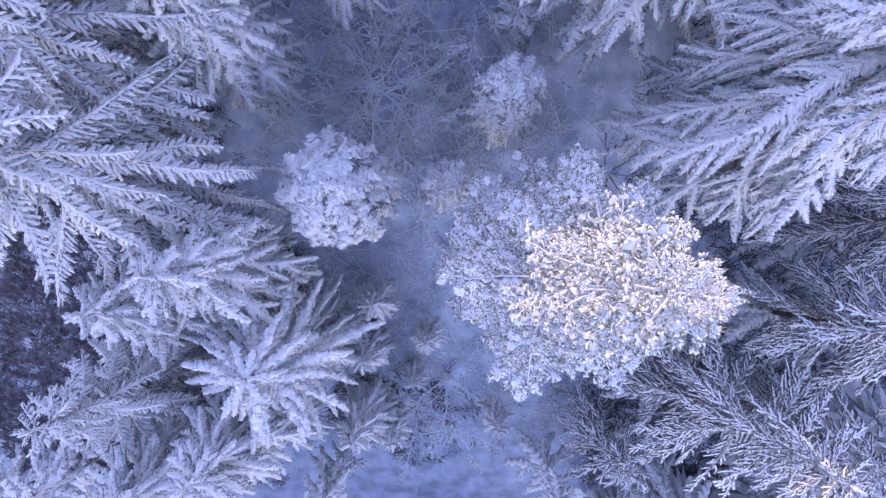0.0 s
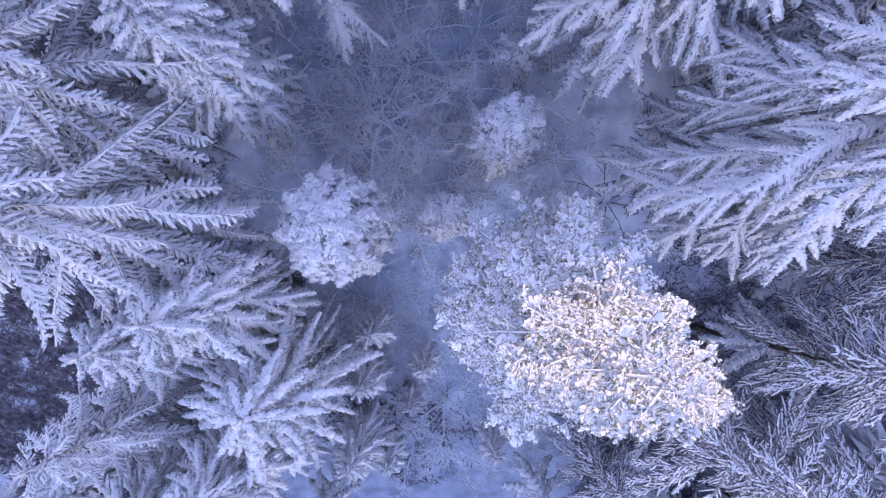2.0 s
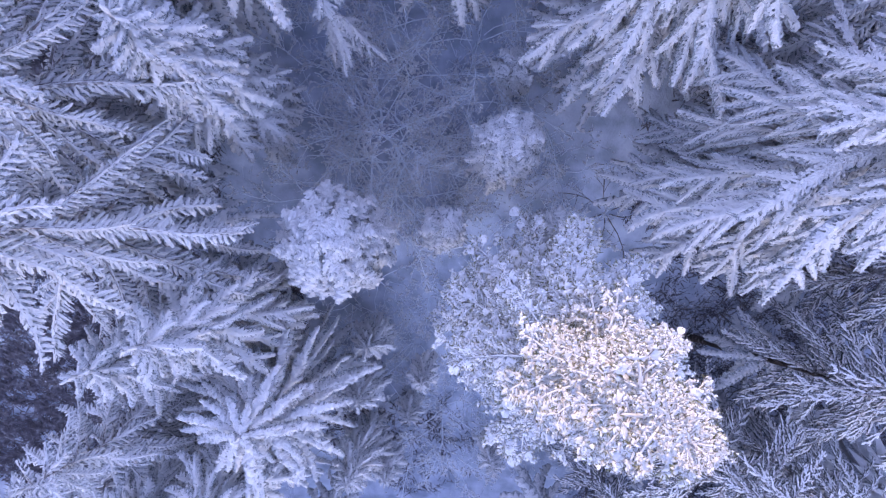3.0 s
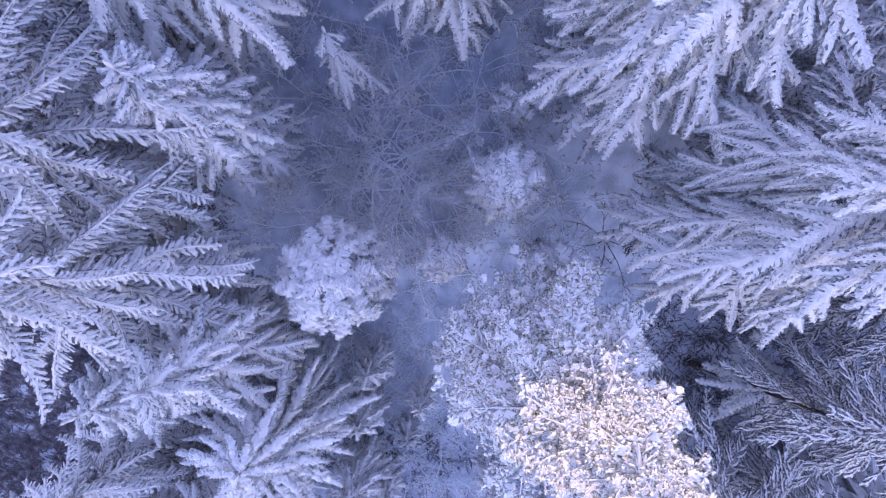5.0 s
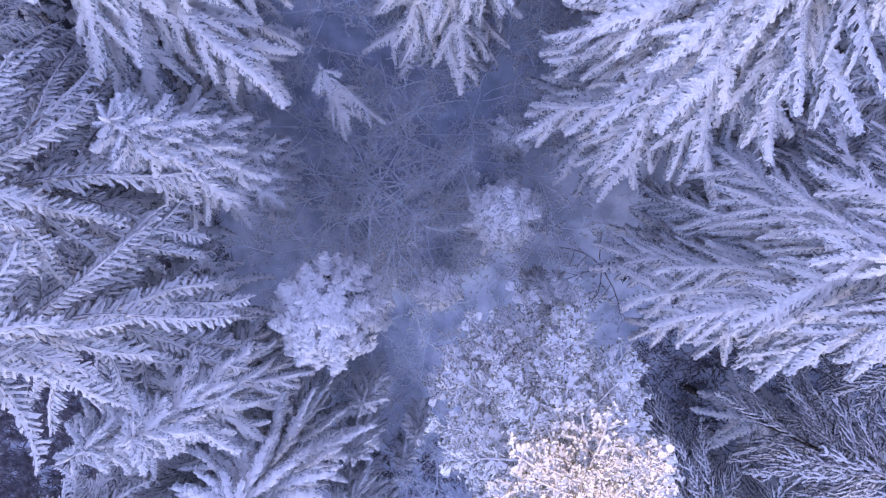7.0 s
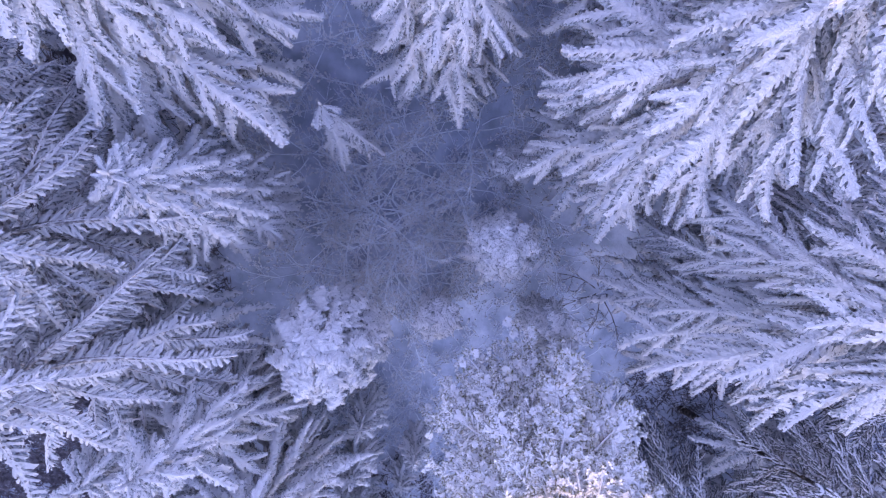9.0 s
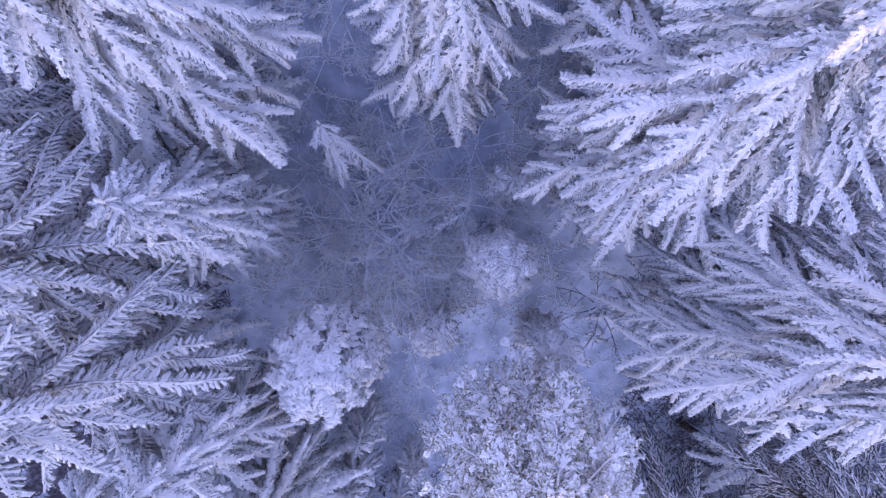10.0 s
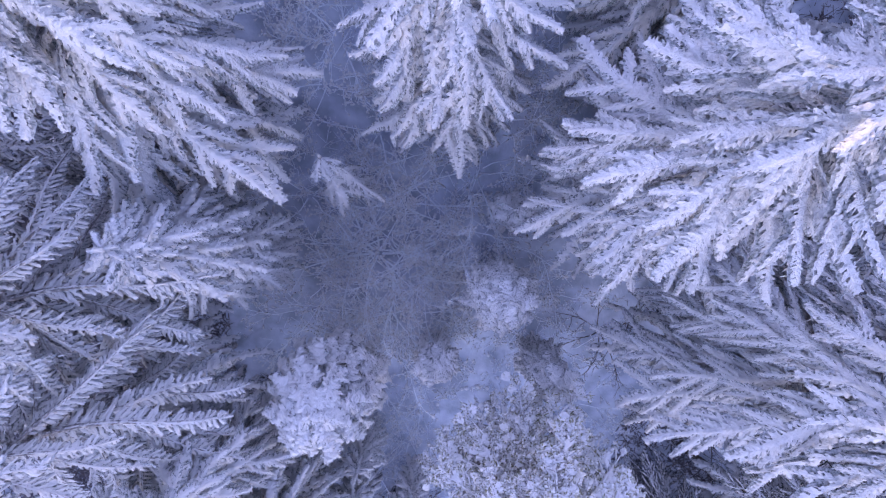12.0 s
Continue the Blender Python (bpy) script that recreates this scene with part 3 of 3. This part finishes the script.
def rimed_birch(height, spread, stems, r_, bark=None, rime=0.8, thick=1.0):
    """A bare many-stemmed young birch, its arching stems and twigs white with rime."""
    stem_meshes = []

    def grow(p, d, ln, rad, level):
        n = (6, 4, 3)[level]
        pts, q, dd = [p.copy()], p.copy(), d.copy()
        for i in range(n - 1):
            q = q + dd * (ln / (n - 1))
            pts.append(q.copy())
            dd = (dd + Vector((r_.uniform(-0.28, 0.28), r_.uniform(-0.28, 0.28), r_.uniform(-0.12, 0.12) - (0.24, 0.12, 0.05)[level]))).normalized()
        wood.tube(pts, [rad * (1 - 0.65 * i / (n - 1)) for i in range(n)], [rad * (1 - 0.65 * i / (n - 1)) for i in range(n)], (5, 3, 3)[level], 0, tip=level < 2)
        if level == 2:
            if r_.random() < rime:
                w = r_.uniform(0.04, 0.065)
                wood.spindle(pts[-2], pts[-1] + (pts[-1] - pts[-2]) * 0.3, w, w, 1, 3, 0.75)
                if rime > 0.9:
                    q = pts[0].lerp(pts[1], r_.random())
                    wood.spindle(q, q + Vector((r_.uniform(-0.12, 0.12), r_.uniform(-0.12, 0.12), 0.03)), w * 0.8, w * 0.8, 1, 3, 0.6)
            return
        for c in range((9, 5)[level] if rime > 0.5 else (8, 4)[level]):
            t = r_.uniform(0.3 if level == 0 else 0.15, 1.0)
            k = min(n - 2, int(t * (n - 1)))
            root = pts[k].lerp(pts[k + 1], t * (n - 1) - k)
            ax = (pts[k + 1] - pts[k]).normalized()
            side = Vector((r_.uniform(-1, 1), r_.uniform(-1, 1), r_.uniform(-0.3, 0.5)))
            grow(root, (ax * 0.8 + side * 0.75).normalized(), ln * r_.uniform(0.22, 0.4) * (1.25 - 0.5 * t), max(0.03 * thick, rad * (0.5, 0.6)[level]), level + 1)

    for i in range(stems):
        wood = Soup()
        a = 2 * math.pi * (i + r_.uniform(-0.3, 0.3)) / stems
        out = r_.uniform(0.4, 1.0) * spread
        grow(Vector((0.15 * math.cos(a), 0.15 * math.sin(a), -0.1)), Vector((math.cos(a) * out, math.sin(a) * out, 1.0)).normalized(), height * r_.uniform(0.8, 1.15), 0.075 * max(0.4, thick), 0)
        stem_meshes.append(wood.mesh("shrub_stem", (bark or TWIG, RIME)))
    return stem_meshes


# ---- ground: one sheet to the horizon, and an unseen hill added to shade the wood ----
def ground_height(x, y):
    """The wood stands on a steep slope that rises towards +y and levels out far off."""
    near = 0.35 * noise.noise((x * 0.18, y * 0.18, 1)) + 0.12 * noise.noise((x * 0.7, y * 0.7, 5))
    far = max(0.0, math.hypot(x, y) - 250) / 900
    return near + 2.2 + 150 * math.tanh(0.52 * y / 150) + 60 * min(1.0, far) * (0.5 + 0.5 * noise.noise((x * 0.002, y * 0.002, 3)))


def sheet_axis():
    c = [i * 0.5 for i in range(45)]
    step = 0.5
    while c[-1] < 3000:
        step *= 1.17
        c.append(c[-1] + step)
    return [-v for v in c[:0:-1]] + c


SHADE_LEVEL = 18.3  # where the ridge's shadow ends over the place's middle


def build_ground():
    ax = sheet_axis()
    n = len(ax)
    v = [(x, y + 4, ground_height(x, y + 4)) for y in ax for x in ax]
    f = [(j * n + i, j * n + i + 1, (j + 1) * n + i + 1, (j + 1) * n + i) for j in range(n - 1) for i in range(n - 1)]
    me = bpy.data.meshes.new("ground")
    me.from_pydata(v, [], f)
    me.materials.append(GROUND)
    me.polygons.foreach_set("use_smooth", [True] * len(f))
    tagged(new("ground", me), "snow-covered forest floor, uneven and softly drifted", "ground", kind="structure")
    # the ridge uphill, towards the sun: out of view, raised to cut the sun at SHADE_LEVEL
    ca, sa = math.cos(SUN_AZ), math.sin(SUN_AZ)
    v, f = [], []
    ls = [-150 + 2.5 * i for i in range(121)]
    steps = [38 + 2.5 * i for i in range(40)]
    for a in steps:
        for l in ls:
            crest = SHADE_LEVEL + 75 * math.tan(SUN_ELEV)
            edge = max(0.0, min(1.0, (150 - abs(l)) / 40))
            fall = math.exp(-(((a - 75) / 17) ** 2))
            x, y = a * ca - l * sa, a * sa + l * ca
            foot = ground_height(x, y) - 0.8
            v.append((x, y, foot + (crest - foot) * fall * edge + 0.5 * noise.noise((a * 0.1, l * 0.1, 0))))
    n = len(ls)
    for j in range(len(steps) - 1):
        for i in range(n - 1):
            f.append((j * n + i, j * n + i + 1, (j + 1) * n + i + 1, (j + 1) * n + i))
    me = bpy.data.meshes.new("hillside")
    me.from_pydata(v, [], f)
    me.materials.append(GROUND)
    me.polygons.foreach_set("use_smooth", [True] * len(f))
    tagged(new("backdrop_hillside", me), "unseen snow-covered ridge added above the wooded slope to block the sun", "hill", kind="structure")


build_ground()

# ---- the trees ----
TALL = "tall spruce with drooping limbs under thick fresh snow"
SPRUCES = [
    # x, y, level of the tip, radius, crown, droop, kind of limbs
    (-9.9, 2.2, 22.8, 4.5, 13, 28, 0),
    (-10.7, 5.6, 23.3, 4.7, 13, 26, 0),
    (-7.35, 7.0, 18.7, 2.6, 11, 42, 4),
    (-8.0, 11.8, 25.4, 4.6, 14, 36, 1),
    (0.1, 13.1, 23.0, 3.8, 13, 40, 1),
    (6.2, 9.7, 26.0, 4.3, 15, 26, 1),
    (10.3, 4.4, 23.6, 5.0, 14, 32, 3),
    (17.6, 1.2, 15.0, 4.6, 12, 26, 2),
    (17.2, -3.4, 15.5, 4.4, 12, 26, 2),
    (15.8, -8.0, 12.0, 4.0, 11, 26, 2),
    (-12.2, -5.4, 14.6, 3.5, 12, 30, 0),
    (-11.4, -9.0, 13.0, 3.4, 12, 30, 1),
    (-8.2, -7.6, 13.4, 3.2, 11, 30, 1),
    (-10.3, -1.9, 15.2, 2.9, 11, 30, 1),
    (6.6, 15.0, 22.0, 4.1, 13, 36, 1),
    (12.9, 9.2, 21.0, 4.0, 13, 30, 0),
    (11.0, -6.4, 16.0, 4.6, 15, 32, 2),
    (17.4, 5.0, 18.0, 4.0, 13, 30, 2),
    (-13.2, 9.4, 19.5, 3.4, 12, 30, 0),
    (8.2, -9.9, 6.5, 2.8, 8, 30, 2),
    (-7.6, -0.7, 17.0, 2.9, 11, 30, 1),
]
for i, (x, y, h, r, c, dr, ld) in enumerate(SPRUCES):
    spruce(x, y, h, r, c, TALL, 100 + i, limbs=BOUGHS[ld], droop=dr, density=(0.88, 1.0, 0.7, 0.9, 1.25)[ld], step=(0.95, 0.95, 1.0, 1.0, 0.75)[ld])

def cushions(tree, top, radius, bulge, slope, count, seed):
    """Short thick-snowed limbs all over a crown, close-set, from its tip at the level top down to its widest ring."""
    r_ = random.Random(seed)
    tip = top - tree.location.z
    for i in range(count):
        t = (i + 0.5) / count
        a, out = i * 2.4 + r_.uniform(-0.3, 0.3), radius * (1 - (1 - t) ** 2) ** 0.5 * r_.uniform(0.88, 1.12)
        inner, k = max(0.0, out - 0.75), r_.uniform(0.75, 1.1)
        m = pose(inner * math.cos(a), inner * math.sin(a), tip - bulge * t * t - slope * t + r_.uniform(-0.1, 0.1), 0, 0, math.degrees(a) + r_.uniform(-30, 30))
        m = m @ pose(0, 0, 0, r_.uniform(-15, 15), 8 + 52 * t + r_.uniform(-10, 10), 0) @ Matrix.Diagonal((k, k * 1.35, k * 1.2, 1))
        part("limb", r_.choice(KNOB_BOUGHS["short"][1]), tree, m)


SMALL = [
    # x, y, height, radius, crown
    (2.5, 5.7, 12.5, 1.75, 6), (0.05, 2.7, 9.6, 1.2, 5.5), (-3.1, -2.4, 7.3, 1.1, 5), (-3.9, -8.3, 7.0, 1.7, 7),
    (2.7, -8.8, 3.9, 0.9, 4), (-1.5, -6.8, 2.6, 0.8, 3.5), (-0.8, -4.3, 5.6, 0.9, 4.5), (2.8, 8.9, 10.2, 0.9, 3.4),
    (4.5, 2.6, 11.0, 1.3, 6), (-4.0, 10.2, 12.6, 2.5, 2.0), (-3.6, -4.9, 6.6, 1.3, 6), (-2.6, -9.6, 3.4, 1.0, 4),
]
for i, (x, y, h, r, c) in enumerate(SMALL):
    young = spruce(x, y, h, r, c, "slender young spruce under snow among the taller trees", 300 + i, limbs=LADEN_BOUGHS if i == 9 else PAD_BOUGHS, droop=46 if i == 9 else 38, density=0.8 if i == 9 else 1.15, step=2.2 if i == 9 else 1.0, arc=(-125, 0) if i == 9 else None, group="young spruces in the clearing")
    if i in (0, 1, 7, 8):
        cushions(young, h, r * 0.85, 2.2, 1.6, int(34 * r * r), 400 + i)

dome = spruce(-3.75, 2.05, 13.7, 2.25, 7, "round-crowned young spruce smothered in thick snow", 12, limbs=KNOB_BOUGHS, droop=46, shape=0.72, density=1.0, even=-0.06, upsweep=10, step=0.8)
cushions(dome, 13.75, 2.2, 3.6, 0.9, 150, 77)
spruce(-6.2, -4.1, 13.6, 3.5, 10, "flat-topped young spruce with a star of thickly snowed limbs", 13, limbs=ROLL_BOUGHS, droop=26, shape=0.3, density=1.3, upsweep=-5, even=-0.14)
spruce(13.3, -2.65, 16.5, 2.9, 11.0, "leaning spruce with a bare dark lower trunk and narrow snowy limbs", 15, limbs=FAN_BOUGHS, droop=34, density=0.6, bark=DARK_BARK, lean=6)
pine(2.94, -0.62, 24.5, 9.6, "tall snow-covered pine whose top catches warm sunlight", 11, lean=1.2)

OUTER = [
    # x, y, height
    (-16, 4, 19), (-29, -7, 13), (-15.5, 13, 19), (-15, -9, 15), (20.5, -4, 15), (16, 12.5, 20), 
    (11.5, 13.5, 19), (-3.8, 18.6, 18), (3.8, 18.8, 16), (-13, 17, 19), (12, 19, 19), (-8, 18.5, 17), (-11, -11, 15), (5.5, -12, 11),
    (-6, -12.5, 11), (11, -12.5, 15), (-20, 9, 18), (21, 8, 18), (-23, 1.5, 15), (-22, -12, 13), (21, 18, 16), (19, -10.5, 12), (-23, 5, 16), (0.5, 20, 15),
]
for i, (x, y, h) in enumerate(OUTER):
    spruce(x, y, h + 0.35 * y, h * 0.18, h * 0.84, "tall snow-covered spruce further back in the forest", 500 + i, limbs=PLAIN_BOUGHS, droop=30, density=0.65, step=1.45)

# ---- bare birches of the clearing ----
b_ = random.Random(5)
BIRCHES = [rimed_birch(4.6, 1.3, 7, b_, rime=1.0, thick=0.45), rimed_birch(3.2, 1.6, 6, b_, rime=1.0, thick=0.4), rimed_birch(2.2, 1.7, 5, b_, rime=1.0, thick=0.4), rimed_birch(4.4, 1.5, 6, b_, rime=1.0, thick=0.8)]
BIRCH_SPOTS = [
    # x, y, kind, turn, size
    (-2.5, 5.0, 3, 20, 1.0), (-1.5, 5.9, 3, 140, 0.9), (-2.7, 7.0, 3, 260, 0.95), (-1.2, 4.3, 3, 75, 0.7), (-2.9, 4.4, 0, 20, 1.0), (-1.0, 6.6, 0, 130, 0.95), (-3.4, 7.4, 0, 250, 1.0), (0.6, 8.2, 0, 60, 1.0), (-1.6, 9.2, 1, 10, 1.2),
    (1.4, 10.6, 0, 190, 1.0), (-4.8, 6.2, 1, 80, 1.0), (-5.6, 9.4, 1, 200, 1.1), (-2.6, 12.0, 1, 300, 1.1), (2.6, 12.6, 1, 40, 1.0),
    (-3.2, 0.2, 1, 150, 0.9), (0.2, -7.4, 1, 90, 1.2), (-1.6, -9.8, 1, 220, 1.1), (2.4, -6.6, 1, 330, 0.9), (-3.0, -5.6, 1, 12, 1.0),
    (0.4, 5.0, 2, 100, 0.9), (5.2, 5.4, 1, 240, 0.9), (6.4, 2.6, 2, 30, 1.1), (-0.6, -0.6, 2, 70, 1.0), (7.4, -0.4, 1, 10, 0.9),
    (-4.6, -1.0, 1, 160, 0.8), (4.6, -9.0, 2, 20, 1.1), (4.2, 11.2, 2, 80, 1.2), (-6.2, 4.2, 1, 10, 1.0), (-0.4, 11.4, 2, 50, 1.2),
    (-1.2, -3.2, 2, 260, 1.0), (0.9, -10.8, 2, 140, 1.3), (-4.4, -9.4, 2, 110, 1.2), (-4.6, 13.6, 1, 20, 1.0), (3.4, 15.0, 1, 150, 1.0), (-3.4, 16.2, 1, 260, 1.1), (-2.2, 7.8, 2, 10, 1.3),
    (-0.2, 3.9, 2, 200, 1.2), (4.4, 7.6, 2, 90, 1.2), (4.6, 14.4, 1, 70, 1.0), (-4.0, 15.0, 2, 140, 1.4), (5.6, 17.0, 1, 220, 1.0), (-5.6, 17.2, 1, 310, 1.0), (2.4, 17.4, 2, 60, 1.4),
]
for x, y, kind, turn, size in BIRCH_SPOTS:
    ob = tagged(new("birch_sapling"), "bare many-stemmed birch sapling, its twigs white with rime", "shrub", "rimed saplings in the clearing")
    ob.matrix_basis = pose(x, y, ground_height(x, y), 0, 0, turn) @ Matrix.Diagonal((size, size, size, 1))
    for me in BIRCHES[kind]:
        part("stem", me, ob)

# ---- dark thickets under the trees, where little snow came through ----
THICKETS = [rimed_birch(3.6, 1.2, 8, rng, THICKET, 0.15, 0.3), rimed_birch(2.8, 1.7, 8, rng, THICKET, 0.15, 0.3)]
for i, (x, y) in enumerate([(-13.6, -0.2), (-15.2, -2.4), (-13.0, -3.6), (-17.2, 0.8), (-18.5, -6), (-9.0, -8.8), (-14.5, 7.4), (-17.5, 11.5),
                            (14.6, -1.2), (15.8, 3.0), (11.6, -6.2), (16.5, -6.5), (15.6, 8.0), (9.4, 12.2), (10.2, -9.6),
                            (13.2, 14.6), (12.6, 4.4), (7.9, 3.7)]):
    ob = tagged(new("thicket"), "dark leafless thicket with little snow under the trees", "shrub", "dark thickets on the forest floor")
    size = 0.9 + 0.4 * rng.random()
    ob.matrix_basis = pose(x, y, ground_height(x, y), 0, 0, 70 * i) @ Matrix.Diagonal((size, size, size, 1))
    for me in THICKETS[i % 2]:
        part("stem", me, ob)

# ---- low growth on the forest floor ----
sprigs = Soup()
for i in range(3400):
    x, y = (rng.uniform(-14, 14), rng.uniform(-14, 20)) if i < 1000 else (rng.uniform(-6.5, 7.0), rng.uniform(-12, 19))
    if noise.noise((x * 0.6, y * 0.6, 2)) < -0.18:
        continue
    root = Vector((x, y, ground_height(x, y) - 0.02))
    if rng.random() < 0.12:
        sprigs.lump(root + Vector((0, 0, 0.05)), rng.uniform(0.05, 0.14), rng.uniform(0.05, 0.12), rng, 1)
        continue
    # a dry stalk or two, beaded with rime
    for _ in range(2):
        d = Vector((rng.uniform(-1, 1), rng.uniform(-1, 1), rng.uniform(0.5, 1.6))) * rng.uniform(0.3, 0.8)
        sprigs.tube([root, root + d * 0.6, root + d + Vector((0, 0, -0.1))], [0.014, 0.012, 0.009], [0.014, 0.012, 0.009], 3, 0, tip=False)
        for _ in range(3):
            q = root + d * rng.uniform(0.5, 1.05) + Vector((rng.uniform(-0.1, 0.1), rng.uniform(-0.1, 0.1), 0))
            w = rng.uniform(0.025, 0.048)
            sprigs.spindle(q, q + Vector((rng.uniform(-0.1, 0.1), rng.uniform(-0.1, 0.1), rng.uniform(0.0, 0.06))), w, w, 1, 3)
tagged(new("undergrowth", sprigs.mesh("undergrowth", (TWIG, RIME))), "rimed heath twigs and small snow cushions on the forest floor", "undergrowth", kind="stuff")

# ---- dead heath with little snow, its dark blades massed to stand for floor shade ----
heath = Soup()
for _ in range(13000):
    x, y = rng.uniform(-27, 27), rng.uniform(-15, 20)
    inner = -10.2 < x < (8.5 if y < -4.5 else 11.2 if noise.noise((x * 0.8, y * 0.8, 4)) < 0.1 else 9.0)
    # round patches of dark blades that deepen the shade between trees
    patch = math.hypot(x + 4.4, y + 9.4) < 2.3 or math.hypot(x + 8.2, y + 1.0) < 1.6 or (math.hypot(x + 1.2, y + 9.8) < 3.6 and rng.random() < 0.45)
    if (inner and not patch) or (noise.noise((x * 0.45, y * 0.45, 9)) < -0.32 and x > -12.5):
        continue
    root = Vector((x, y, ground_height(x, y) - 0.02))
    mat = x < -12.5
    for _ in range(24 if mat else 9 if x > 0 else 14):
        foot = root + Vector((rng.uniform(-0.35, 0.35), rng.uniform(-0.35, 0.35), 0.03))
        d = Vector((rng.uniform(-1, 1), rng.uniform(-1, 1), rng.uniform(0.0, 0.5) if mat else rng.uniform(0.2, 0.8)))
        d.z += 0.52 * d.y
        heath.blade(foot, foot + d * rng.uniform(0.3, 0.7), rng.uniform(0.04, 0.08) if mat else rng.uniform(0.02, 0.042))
tagged(new("heath", heath.mesh("heath", (SHADED_HEATH,), False)), "dead heath stalks with little snow, massed dark for the shade under the trees", "undergrowth", kind="stuff")

# ---- the forest that goes on out of sight ----
woods = Soup()
for i in range(160):
    # the last 45 are extra, out of view downhill, to block low sky light
    a, rad = (rng.uniform(0, 2 * math.pi), rng.uniform(25, 55)) if i < 115 else (rng.uniform(1.15, 1.85) * math.pi, rng.uniform(23, 40))
    cx, cy = rad * math.cos(a) * 1.05, rad * math.sin(a) + 4
    if cx < 0 and -17 < cy < 8 and cx > -36:
        cx -= 13
    h, wide, g = rng.uniform(12, 18), rng.uniform(2.2, 3.2), ground_height(cx, cy)
    woods.tube([Vector((cx, cy, g - 0.5)), Vector((cx, cy, g + h * 0.5)), Vector((cx, cy, g + h))], [0.25, 0.16, 0.04], [0.25, 0.16, 0.04], 5, 0)
    for k in range(26):
        t = (k + 0.5) / 26
        z, r0 = g + h * (1 - 0.9 * t), wide * t ** 0.8 + 0.2
        for j in range(13):
            b = j * math.pi / 6.5 + k * 1.3 + rng.uniform(-0.15, 0.15)
            d, r1 = Vector((math.cos(b), math.sin(b), 0)), r0 * rng.uniform(0.65, 1.15)
            side, root = Vector((-d.y, d.x, 0)) * (0.1 + 0.07 * r1), Vector((cx, cy, z + rng.uniform(-0.2, 0.2)))
            mid, tip = root + d * (r1 * 0.55) + Vector((0, 0, -0.16 * r1)), root + d * r1 + Vector((0, 0, -0.5 * r1))
            n = len(woods.v)
            woods.v += [root, mid - side - Vector((0, 0, 0.12)), mid + Vector((0, 0, 0.06)), mid + side - Vector((0, 0, 0.12)), tip]
            woods.f += [(n, n + 1, n + 2), (n, n + 2, n + 3), (n + 1, n + 4, n + 2), (n + 2, n + 4, n + 3)]
            woods.m += [2 if rng.random() < 0.25 else 1] * 4
tagged(new("distant_woods", woods.mesh("distant_woods", (BARK, SNOW, NEEDLE))), "unseen snow-covered spruce forest all around, thickened downhill to shade the floor", "forest", kind="stuff")
